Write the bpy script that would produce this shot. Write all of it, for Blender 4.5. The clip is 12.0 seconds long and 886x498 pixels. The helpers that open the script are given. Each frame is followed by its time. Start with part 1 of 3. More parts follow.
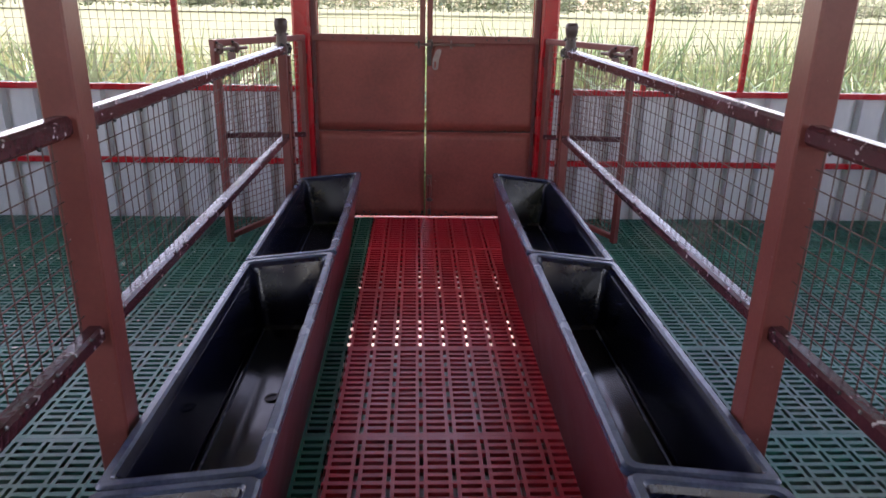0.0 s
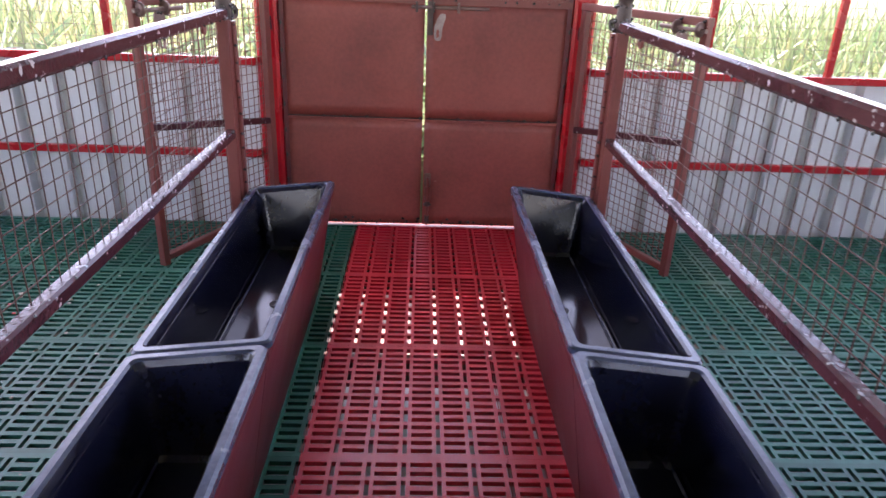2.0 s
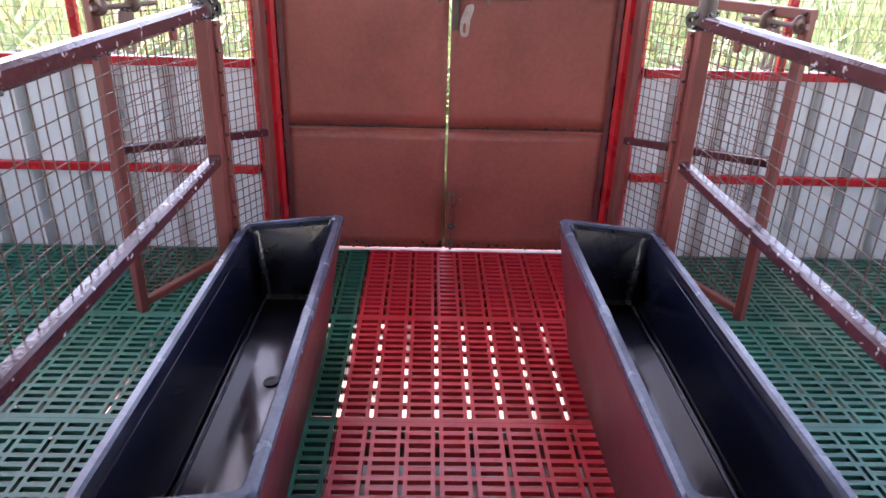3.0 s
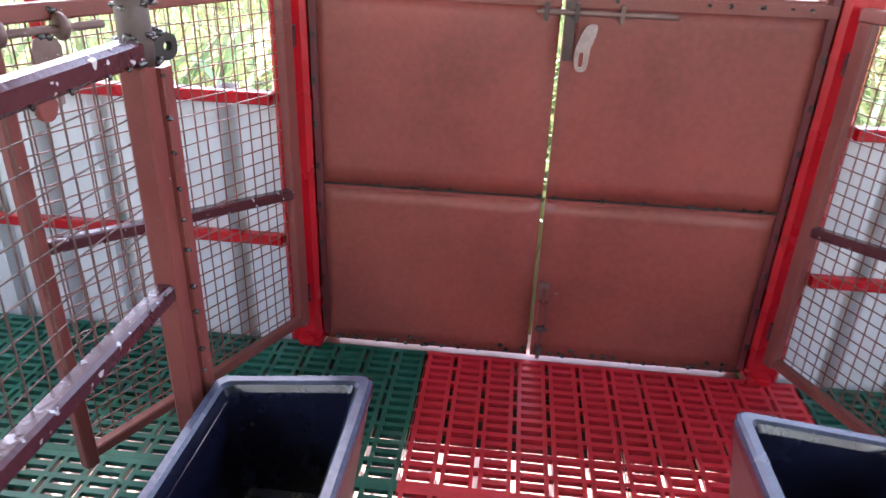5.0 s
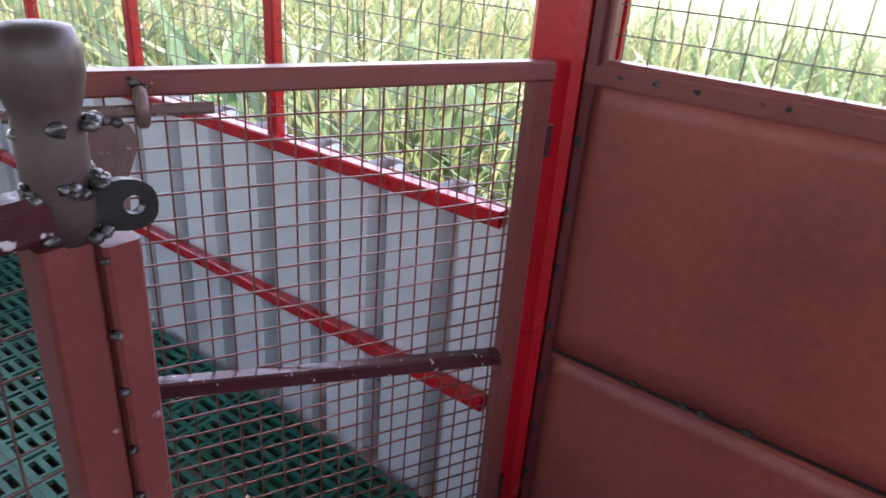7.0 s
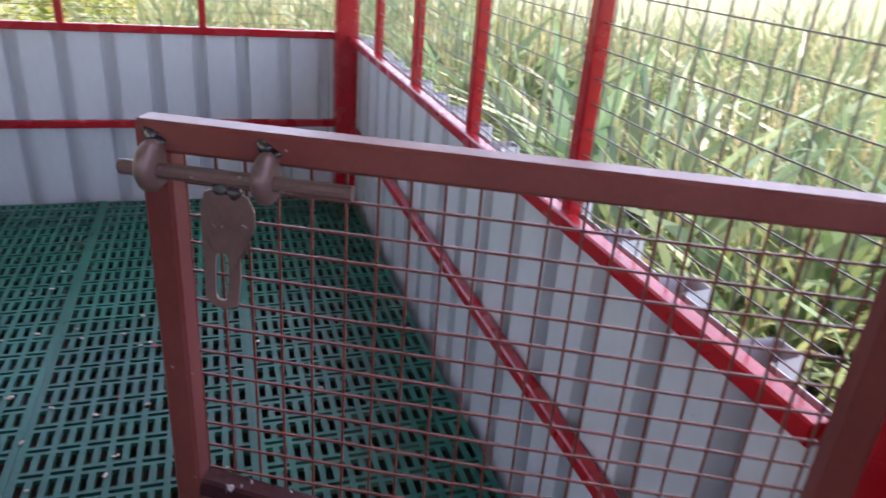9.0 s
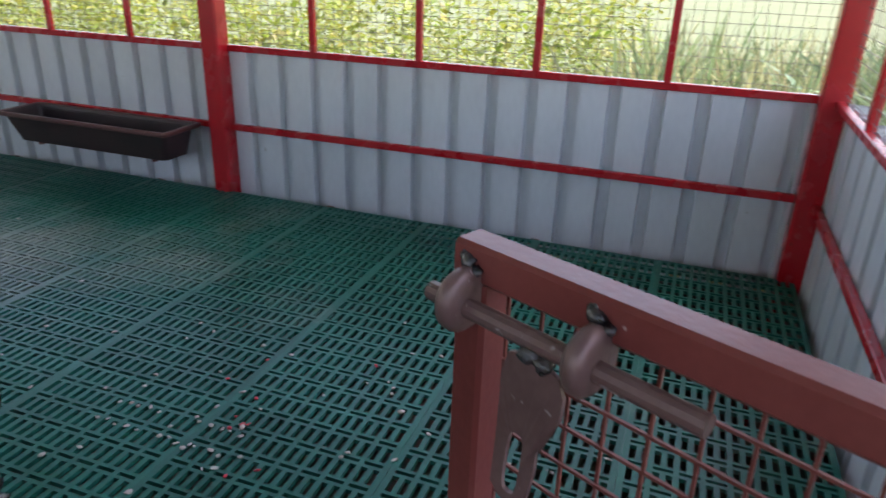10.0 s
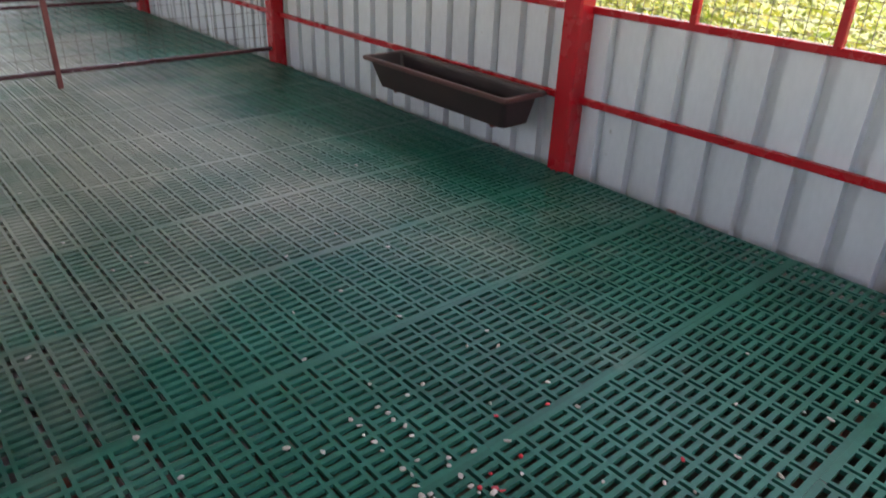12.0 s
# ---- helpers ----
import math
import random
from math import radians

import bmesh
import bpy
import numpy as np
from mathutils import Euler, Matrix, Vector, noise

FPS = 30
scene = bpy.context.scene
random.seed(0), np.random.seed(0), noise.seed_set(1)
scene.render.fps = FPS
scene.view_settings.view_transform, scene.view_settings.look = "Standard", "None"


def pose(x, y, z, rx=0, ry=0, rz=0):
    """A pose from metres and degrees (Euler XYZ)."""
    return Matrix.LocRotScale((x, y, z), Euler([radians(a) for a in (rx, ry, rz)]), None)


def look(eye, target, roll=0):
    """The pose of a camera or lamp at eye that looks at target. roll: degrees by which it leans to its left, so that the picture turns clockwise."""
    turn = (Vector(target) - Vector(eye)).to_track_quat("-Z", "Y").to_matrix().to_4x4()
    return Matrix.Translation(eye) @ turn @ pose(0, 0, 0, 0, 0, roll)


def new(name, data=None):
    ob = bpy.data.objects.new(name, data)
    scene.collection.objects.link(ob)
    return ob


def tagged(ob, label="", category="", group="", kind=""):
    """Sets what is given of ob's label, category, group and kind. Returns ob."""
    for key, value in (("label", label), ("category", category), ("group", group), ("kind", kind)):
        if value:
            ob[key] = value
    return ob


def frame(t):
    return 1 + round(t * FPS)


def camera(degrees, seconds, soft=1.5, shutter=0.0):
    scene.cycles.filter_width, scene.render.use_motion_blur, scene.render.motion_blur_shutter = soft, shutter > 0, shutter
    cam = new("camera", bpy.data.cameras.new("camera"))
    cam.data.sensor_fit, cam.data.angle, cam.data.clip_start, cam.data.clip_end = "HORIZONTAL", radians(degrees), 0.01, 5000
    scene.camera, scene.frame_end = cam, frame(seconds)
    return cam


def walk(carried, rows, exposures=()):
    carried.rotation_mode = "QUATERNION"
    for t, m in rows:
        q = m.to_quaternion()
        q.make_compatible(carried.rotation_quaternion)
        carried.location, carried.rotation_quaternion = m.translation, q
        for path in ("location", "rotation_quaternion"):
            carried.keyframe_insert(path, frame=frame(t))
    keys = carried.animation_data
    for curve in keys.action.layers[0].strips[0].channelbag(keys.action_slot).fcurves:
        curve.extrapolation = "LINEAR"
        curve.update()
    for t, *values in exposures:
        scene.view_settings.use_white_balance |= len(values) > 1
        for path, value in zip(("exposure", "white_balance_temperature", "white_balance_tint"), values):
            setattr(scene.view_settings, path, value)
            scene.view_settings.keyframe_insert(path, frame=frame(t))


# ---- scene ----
cam = camera(65.2, 12.0, 1.5, 0.25)

PATH = [
    (0, (-0.061, -4.44, 1.358), (0.019, -2.557, 0.688), 1.1),
    (0.5, (-0.075, -4.207, 1.346), (0.032, -2.304, 0.74), 2.4),
    (1, (-0.092, -3.948, 1.341), (0.115, -2.087, 0.641), 1.4),
    (1.5, (-0.048, -3.697, 1.35), (0.113, -1.832, 0.645), 0.2),
    (2, (-0.015, -3.47, 1.342), (0.059, -1.63, 0.562), 2.3),
    (2.5, (-0.043, -3.218, 1.337), (-0.035, -1.37, 0.572), 1.9),
    (3, (-0.081, -2.923, 1.337), (-0.032, -1.102, 0.511), 1.7),
    (3.2, (-0.076, -2.833, 1.336), (-0.05, -1.019, 0.494), 1.5),
    (4.8, (-0.132, -2.033, 1.359), (-0.253, -0.235, 0.492), 1.8),
    (5, (-0.117, -1.951, 1.343), (-0.284, -0.161, 0.468), 2.1),
    (5.5, (-0.055, -1.724, 1.356), (-0.374, 0.061, 0.511), 3.8),
    (6, (-0.051, -1.519, 1.35), (-0.509, 0.219, 0.472), 2.3),
    (6.5, (-0.14, -1.318, 1.341), (-0.886, 0.332, 0.492), 3.6),
    (6.7, (-0.175, -1.231, 1.36), (-1.054, 0.351, 0.51), 3.9),
    (8.3, (-0.109, -0.763, 1.343), (-1.61, 0.278, 0.529), 7.2),
    (8.5, (-0.182, -0.728, 1.349), (-1.727, 0.225, 0.509), 6.8),
    (9, (-0.323, -0.674, 1.356), (-2.043, -0.076, 0.529), 4.6),
    (9.5, (-0.448, -0.595, 1.37), (-2.286, -0.6, 0.581), 4.4),
    (10, (-0.584, -0.592, 1.374), (-2.321, -1.198, 0.589), 2.0),
    (10.5, (-0.717, -0.702, 1.392), (-2.356, -1.548, 0.618), 3.4),
    (11, (-0.842, -0.791, 1.386), (-2.229, -1.977, 0.568), 2.1),
    (11.5, (-0.946, -0.813, 1.367), (-2.142, -2.248, 0.652), 0.9),
    (12, (-1.087, -0.896, 1.323), (-2.27, -2.226, 0.412), 2.3),
]
walk(cam, [(t, look(eye, target, roll)) for t, eye, target, roll in PATH], exposures=[(t, ev, 8900 if t > 10.7 else 7800 if t > 10 else 7400 if t > 6.2 else 7800, tint) for t, ev, tint in ((0, 2.65, 33), (1.5, 3.25, 35), (3, 3.65, 31), (5.5, 3.95, 25), (6, 3.9, 25), (6.5, 3.35, 26), (8.5, 2.8, 32), (9.5, 2.55, 27), (10.5, 2.42, 17), (11, 2.5, 18), (12, 2.85, 24))])


# ---- light ----
SUN_TURN, SUN_UP = 40.0, 68.0     # degrees to the left of straight ahead, and above the horizon
world = bpy.data.worlds.new("sky")
scene.world = world
world.use_nodes = True
wn = world.node_tree.nodes
sky = wn.new("ShaderNodeTexSky")
sky.sky_type = "NISHITA"
sky.sun_disc = False
sky.sun_elevation = radians(SUN_UP)
sky.sun_rotation = radians(-SUN_TURN)
sky.dust_density = 1.5
world.node_tree.links.new(sky.outputs[0], wn["Background"].inputs[0])
wn["Background"].inputs[1].default_value = 0.15
sun_data = bpy.data.lights.new("sun", "SUN")
sun_data.energy = 2.0
sun_data.angle = radians(0.5)
sun_data.color = (1.0, 0.95, 0.86)
sun = new("sun", sun_data)
to_sun = Vector((-math.sin(radians(SUN_TURN)) * math.cos(radians(SUN_UP)), math.cos(radians(SUN_TURN)) * math.cos(radians(SUN_UP)), math.sin(radians(SUN_UP))))
sun.matrix_world = look(to_sun * 30, (0, 0, 0))


# ---- materials ----
def surface(name, base, other, rough=0.5, scale=8.0, fine=90.0, bump=0.15, metal=0.0, speck=None, speck_size=60.0, speck_cut=0.68, random_tone=0.0, spec=0.5, stretch=(1, 1, 1), through_light=0.0, island=0.0, whole=False, dust_glare=None, dung_glare=False):
    """Base colour that wanders to another one at two scales, with relief, specks of dirt or paint and uneven gloss."""
    m = bpy.data.materials.new(name)
    m.use_nodes = True
    nt = m.node_tree
    n, l = nt.nodes, nt.links
    b = n["Principled BSDF"]
    tc = n.new("ShaderNodeTexCoord")
    mp = n.new("ShaderNodeMapping")
    mp.inputs["Scale"].default_value = stretch
    coords = n.new("ShaderNodeNewGeometry").outputs["Position"] if whole else tc.outputs["Object"]
    l.new(coords, mp.inputs[0])
    big = n.new("ShaderNodeTexNoise")
    big.inputs["Scale"].default_value = scale
    big.inputs["Detail"].default_value = 6
    small = n.new("ShaderNodeTexNoise")
    small.inputs["Scale"].default_value = fine
    small.inputs["Detail"].default_value = 3
    l.new(mp.outputs[0], big.inputs["Vector"])
    l.new(mp.outputs[0], small.inputs["Vector"])
    mixf = n.new("ShaderNodeMath")
    mixf.operation = "MULTIPLY_ADD"
    l.new(small.outputs[0], mixf.inputs[0])
    mixf.inputs[1].default_value = 0.4
    l.new(big.outputs[0], mixf.inputs[2])
    ramp = n.new("ShaderNodeMapRange")
    ramp.inputs[1].default_value = 0.5
    ramp.inputs[2].default_value = 0.95
    l.new(mixf.outputs[0], ramp.inputs[0])
    col = n.new("ShaderNodeMix")
    col.data_type = "RGBA"
    col.inputs[6].default_value = (*base, 1)
    col.inputs[7].default_value = (*other, 1)
    l.new(ramp.outputs[0], col.inputs[0])
    last = col.outputs[2]
    if random_tone or island:
        src = n.new("ShaderNodeObjectInfo").outputs["Random"] if random_tone else n.new("ShaderNodeNewGeometry").outputs["Random Per Island"]
        amt = random_tone or island
        hs = n.new("ShaderNodeHueSaturation")
        mr = n.new("ShaderNodeMapRange")
        mr.inputs[3].default_value = 1 - amt
        mr.inputs[4].default_value = 1 + amt
        l.new(src, mr.inputs[0])
        l.new(mr.outputs[0], hs.inputs["Value"])
        if island:
            hr = n.new("ShaderNodeMapRange")
            hr.inputs[3].default_value = 0.5 + 0.035
            hr.inputs[4].default_value = 0.5 - 0.035
            wob = n.new("ShaderNodeMath")
            wob.operation = "FRACT"
            tim = n.new("ShaderNodeMath")
            tim.operation = "MULTIPLY"
            tim.inputs[1].default_value = 17.3
            l.new(src, tim.inputs[0])
            l.new(tim.outputs[0], wob.inputs[0])
            l.new(wob.outputs[0], hr.inputs[0])
            l.new(hr.outputs[0], hs.inputs["Hue"])
        l.new(last, hs.inputs["Color"])
        last = hs.outputs[0]
    if speck:
        sp = n.new("ShaderNodeTexNoise")
        sp.inputs["Scale"].default_value = speck_size
        sp.inputs["Detail"].default_value = 2
        l.new(coords, sp.inputs["Vector"])
        cut = n.new("ShaderNodeMapRange")
        cut.inputs[1].default_value = speck_cut
        cut.inputs[2].default_value = speck_cut + 0.04
        l.new(sp.outputs[0], cut.inputs[0])
        c2 = n.new("ShaderNodeMix")
        c2.data_type = "RGBA"
        l.new(cut.outputs[0], c2.inputs[0])
        l.new(last, c2.inputs[6])
        c2.inputs[7].default_value = (*speck, 1)
        last = c2.outputs[2]
    if dust_glare:
        dn = n.new("ShaderNodeTexNoise")
        dn.inputs["Scale"].default_value = 0.9
        dn.inputs["Detail"].default_value = 7
        dn.inputs["Roughness"].default_value = 0.65
        l.new(coords, dn.inputs["Vector"])
        dr = n.new("ShaderNodeMapRange")
        dr.inputs[1].default_value = 0.48
        dr.inputs[2].default_value = 0.78
        dr.inputs[4].default_value = 0.6
        height = dn.outputs[0]
        if dung_glare:
            # far pens get glare painted in with the dusty dung, clear of the wall
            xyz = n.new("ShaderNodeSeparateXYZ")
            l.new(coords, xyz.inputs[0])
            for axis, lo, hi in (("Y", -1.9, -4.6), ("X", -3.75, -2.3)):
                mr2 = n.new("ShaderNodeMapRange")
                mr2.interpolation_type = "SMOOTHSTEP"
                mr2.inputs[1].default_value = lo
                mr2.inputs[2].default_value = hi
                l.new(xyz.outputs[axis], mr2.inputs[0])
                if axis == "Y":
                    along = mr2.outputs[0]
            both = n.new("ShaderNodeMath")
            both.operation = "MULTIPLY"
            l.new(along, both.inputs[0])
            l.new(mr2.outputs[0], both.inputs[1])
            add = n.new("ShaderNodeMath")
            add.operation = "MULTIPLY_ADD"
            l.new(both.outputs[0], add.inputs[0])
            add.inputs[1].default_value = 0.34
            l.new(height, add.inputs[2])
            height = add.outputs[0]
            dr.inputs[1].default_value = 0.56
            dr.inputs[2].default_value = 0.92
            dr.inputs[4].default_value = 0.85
        l.new(height, dr.inputs[0])
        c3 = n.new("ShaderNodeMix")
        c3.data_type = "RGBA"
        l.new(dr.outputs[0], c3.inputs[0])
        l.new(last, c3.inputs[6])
        c3.inputs[7].default_value = (*dust_glare, 1)
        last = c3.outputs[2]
    l.new(last, b.inputs["Base Color"])
    rr = n.new("ShaderNodeMapRange")
    rr.inputs[3].default_value = max(rough - 0.1, 0.03)
    rr.inputs[4].default_value = min(rough + 0.12, 1)
    l.new(big.outputs[0], rr.inputs[0])
    l.new(rr.outputs[0], b.inputs["Roughness"])
    b.inputs["Metallic"].default_value = metal
    b.inputs["Specular IOR Level"].default_value = spec
    if bump:
        bp = n.new("ShaderNodeBump")
        bp.inputs["Strength"].default_value = bump
        bp.inputs["Distance"].default_value = 0.004
        l.new(mixf.outputs[0], bp.inputs["Height"])
        l.new(bp.outputs[0], b.inputs["Normal"])
    if through_light:
        out = n["Material Output"]
        tr = n.new("ShaderNodeBsdfTranslucent")
        l.new(last, tr.inputs[0])
        mx = n.new("ShaderNodeMixShader")
        mx.inputs[0].default_value = through_light
        l.new(b.outputs[0], mx.inputs[1])
        l.new(tr.outputs[0], mx.inputs[2])
        l.new(mx.outputs[0], out.inputs[0])
    return m


# its palest colour is dusty dung with the far floor's glare painted in
GREEN = surface("green_plastic", (0.004, 0.092, 0.066), (0.007, 0.138, 0.102), 0.33, 5, 60, 0.12, random_tone=0.16, speck=(0.13, 0.15, 0.12), speck_size=45, speck_cut=0.74, whole=True, dust_glare=(0.34, 0.35, 0.285), spec=0.24, dung_glare=True)
REDPL = surface("red_plastic", (0.52, 0.016, 0.034), (0.62, 0.028, 0.048), 0.36, 5, 60, 0.12, random_tone=0.15, speck=(0.3, 0.1, 0.09), speck_size=45, speck_cut=0.73, whole=True, dust_glare=(0.46, 0.06, 0.065))
RED = surface("red_paint", (0.47, 0.009, 0.016), (0.38, 0.008, 0.014), 0.26, 6, 120, 0.12, speck=(0.3, 0.02, 0.02), speck_size=30, speck_cut=0.7)
MAROON = surface("maroon_paint", (0.165, 0.037, 0.033), (0.22, 0.056, 0.047), 0.34, 7, 110, 0.2, speck=(0.4, 0.3, 0.29), speck_size=75, speck_cut=0.74)
SKIRT = surface("dark_maroon_paint", (0.10, 0.013, 0.02), (0.14, 0.02, 0.028), 0.4, 6, 100, 0.15)
RAILP = surface("glossy_maroon_paint", (0.055, 0.016, 0.022), (0.09, 0.024, 0.03), 0.2, 9, 90, 0.5, speck=(0.5, 0.45, 0.47), speck_size=48, speck_cut=0.66)
DOORP = surface("door_maroon_paint", (0.31, 0.068, 0.055), (0.17, 0.034, 0.030), 0.42, 2.3, 55, 0.3, speck=(0.45, 0.33, 0.3), speck_size=34, speck_cut=0.775)
SHEET = surface("coated_sheet", (0.60, 0.62, 0.635), (0.51, 0.53, 0.55), 0.38, 2.5, 40, 0.06, stretch=(1, 1, 0.4), speck=(0.4, 0.39, 0.37), speck_size=25, speck_cut=0.76)
TROUGH = surface("black_plastic", (0.006, 0.007, 0.018), (0.009, 0.011, 0.026), 0.1, 6, 80, 0.02, speck=(0.05, 0.05, 0.055), speck_size=50, speck_cut=0.74, spec=0.45)
OLDTROUGH = surface("worn_black_plastic", (0.026, 0.016, 0.017), (0.05, 0.027, 0.027), 0.45, 6, 80, 0.15)
# Bluish highlight of window light on the trough rims, put into the colour.
LITRIM = surface("window_lit_rim", (0.03, 0.042, 0.075), (0.07, 0.09, 0.14), 0.24, 9, 100, 0.15)
OLDRIM = surface("reddish_rim", (0.07, 0.025, 0.024), (0.12, 0.045, 0.042), 0.35, 9, 100, 0.15)
WIRE = surface("dark_wire", (0.075, 0.035, 0.03), (0.12, 0.06, 0.048), 0.6, 20, 120, 0.1)
GATEWIRE = surface("maroon_wire", (0.15, 0.045, 0.035), (0.2, 0.06, 0.045), 0.4, 20, 120, 0.1)
ZINC = surface("window_wire", (0.12, 0.10, 0.09), (0.18, 0.15, 0.14), 0.45, 20, 120, 0.1, metal=0.3)
STEEL = surface("bare_steel", (0.28, 0.25, 0.24), (0.42, 0.39, 0.37), 0.32, 15, 120, 0.3, metal=0.8)
WORN = surface("worn_steel", (0.22, 0.15, 0.145), (0.32, 0.25, 0.24), 0.35, 15, 120, 0.3, metal=0.3)
PRIMER = surface("greyed_maroon_steel", (0.15, 0.083, 0.075), (0.22, 0.14, 0.13), 0.38, 14, 110, 0.3, speck=(0.4, 0.36, 0.36), speck_size=70, speck_cut=0.7, metal=0.25)
CAPM = surface("dark_brown_cap", (0.045, 0.026, 0.026), (0.085, 0.055, 0.052), 0.4, 12, 100, 0.4)
BLACK = surface("black_iron", (0.012, 0.011, 0.012), (0.03, 0.026, 0.026), 0.35, 25, 120, 0.4)
WELD = surface("weld_bead", (0.02, 0.02, 0.022), (0.2, 0.19, 0.19), 0.22, 60, 160, 0.9, metal=0.6)
ROOFM = surface("roof_sheet", (0.72, 0.73, 0.74), (0.62, 0.63, 0.64), 0.5, 2, 40, 0.05)
CONCRETE = surface("pale_concrete", (0.38, 0.30, 0.32), (0.27, 0.21, 0.225), 0.9, 2, 30, 0.4)
# Pale colour stands in for lit ground showing between the slats.
SLOTLIGHT = surface("slot_light", (0.55, 0.5, 0.45), (0.38, 0.33, 0.29), 0.8, 30, 120, 0.3)
DIRT = surface("dark_earth", (0.05, 0.04, 0.032), (0.08, 0.065, 0.05), 0.95, 3, 40, 0.5)
SOIL = surface("field", (0.085, 0.115, 0.05), (0.125, 0.15, 0.075), 0.95, 0.35, 6, 0.5)
GRASS = surface("grass_blade", (0.13, 0.21, 0.085), (0.22, 0.28, 0.14), 0.45, 1.2, 30, 0.0, through_light=0.4, island=0.4)
BROAD = surface("broad_leaf", (0.12, 0.22, 0.11), (0.25, 0.34, 0.19), 0.35, 1.2, 30, 0.0, through_light=0.35, island=0.45)
DRY = surface("dry_grass", (0.42, 0.38, 0.20), (0.32, 0.32, 0.15), 0.6, 1.2, 30, 0.0, through_light=0.35, island=0.35)
# Paler leaf colour carries the haze over the distant trees.
HAZYLEAF = surface("hazy_far_leaf", (0.24, 0.31, 0.19), (0.33, 0.38, 0.27), 0.6, 0.1, 2, 0.0, through_light=0.3, island=0.25)
LEAF = surface("bush_leaf", (0.17, 0.22, 0.028), (0.25, 0.29, 0.05), 0.42, 1.5, 30, 0.0, through_light=0.45, island=0.4)


# ---- helpers for building ----
def mesh_of(name, bm, material, smooth=False):
    me = bpy.data.meshes.new(name)
    bmesh.ops.recalc_face_normals(bm, faces=bm.faces)
    bm.to_mesh(me)
    bm.free()
    me.materials.append(material)
    if smooth:
        for p in me.polygons:
            p.use_smooth = True
    return me


def thing(name, label, category, m=None, kind="", group=""):
    ob = new(name)
    if m is not None:
        ob.matrix_basis = m
    return tagged(ob, label, category, group, kind)


def part(name, bm, material, parent, label="", smooth=False, kind=""):
    ob = new(name, mesh_of(name, bm, material, smooth))
    ob.parent = parent
    return tagged(ob, label, kind=kind)


def solid(name, bm, material, label, category, kind="", smooth=False, group=""):
    return tagged(new(name, mesh_of(name, bm, material, smooth)), label, category, group, kind)


def beam(a, b, w, h=None, bevel=0.004, bm=None):
    """A square tube from a to b, w wide across and h high, with rounded edges."""
    h = h or w
    a, b = Vector(a), Vector(b)
    d = b - a
    z = d.normalized()
    up = Vector((0, 0, 1)) if abs(z.z) < 0.9 else Vector((0, 1, 0))
    x = up.cross(z).normalized()
    y = z.cross(x)
    own = bmesh.new()
    r = min(bevel, w * 0.3, h * 0.3)
    ring = [(-w / 2 + r, -h / 2), (w / 2 - r, -h / 2), (w / 2, -h / 2 + r), (w / 2, h / 2 - r), (w / 2 - r, h / 2), (-w / 2 + r, h / 2), (-w / 2, h / 2 - r), (-w / 2, -h / 2 + r)]
    lo = [own.verts.new(a + x * p + y * q) for p, q in ring]
    hi = [own.verts.new(b + x * p + y * q) for p, q in ring]
    for i in range(8):
        own.faces.new((lo[i], lo[(i + 1) % 8], hi[(i + 1) % 8], hi[i]))
    own.faces.new(lo[::-1])
    own.faces.new(hi)
    return merge(bm, own)


def merge(bm, own):
    if bm is None:
        return own
    me = bpy.data.meshes.new("tmp")
    own.to_mesh(me)
    own.free()
    bm.from_mesh(me)
    bpy.data.meshes.remove(me)
    return bm


def rod(a, b, r, n=10, bm=None, r2=None):
    a, b = Vector(a), Vector(b)
    z = (b - a).normalized()
    x = z.orthogonal().normalized()
    y = z.cross(x)
    own = bmesh.new()
    r2 = r if r2 is None else r2
    lo = [own.verts.new(a + (x * math.cos(k) + y * math.sin(k)) * r) for k in [2 * math.pi * i / n for i in range(n)]]
    hi = [own.verts.new(b + (x * math.cos(k) + y * math.sin(k)) * r2) for k in [2 * math.pi * i / n for i in range(n)]]
    for i in range(n):
        own.faces.new((lo[i], lo[(i + 1) % n], hi[(i + 1) % n], hi[i]))
    own.faces.new(lo[::-1])
    own.faces.new(hi)
    return merge(bm, own)


def turned(rings, n=20, bm=None, at=(0, 0, 0)):
    """A turned form about z from (radius, height) pairs."""
    own = bmesh.new()
    loops = [[own.verts.new((at[0] + r * math.cos(2 * math.pi * i / n), at[1] + r * math.sin(2 * math.pi * i / n), at[2] + z)) for i in range(n)] for r, z in rings]
    for p, q in zip(loops, loops[1:]):
        for i in range(n):
            own.faces.new((p[i], p[(i + 1) % n], q[(i + 1) % n], q[i]))
    own.faces.new(loops[0][::-1])
    own.faces.new(loops[-1])
    return merge(bm, own)


def blob(at, r, bm=None, seed=0):
    """A small uneven lump of weld metal."""
    own = bmesh.new()
    bmesh.ops.create_icosphere(own, subdivisions=2, radius=1)
    for v in own.verts:
        k = 1 + 0.55 * noise.noise(v.co * 1.6 + Vector((seed * 3.7, seed, 0)))
        v.co = Vector(at) + Vector((v.co.x * r * k * 1.15, v.co.y * r * k, v.co.z * r * k * 0.85))
    return merge(bm, own)


def slab(a, b, bevel=0.0, bm=None):
    own = bmesh.new()
    bmesh.ops.create_cube(own, size=1)
    for v in own.verts:
        v.co = [(a[i] + b[i]) / 2 + v.co[i] * (b[i] - a[i]) for i in range(3)]
    if bevel:
        bmesh.ops.bevel(own, geom=own.edges[:], offset=bevel, segments=2, affect="EDGES")
    return merge(bm, own)


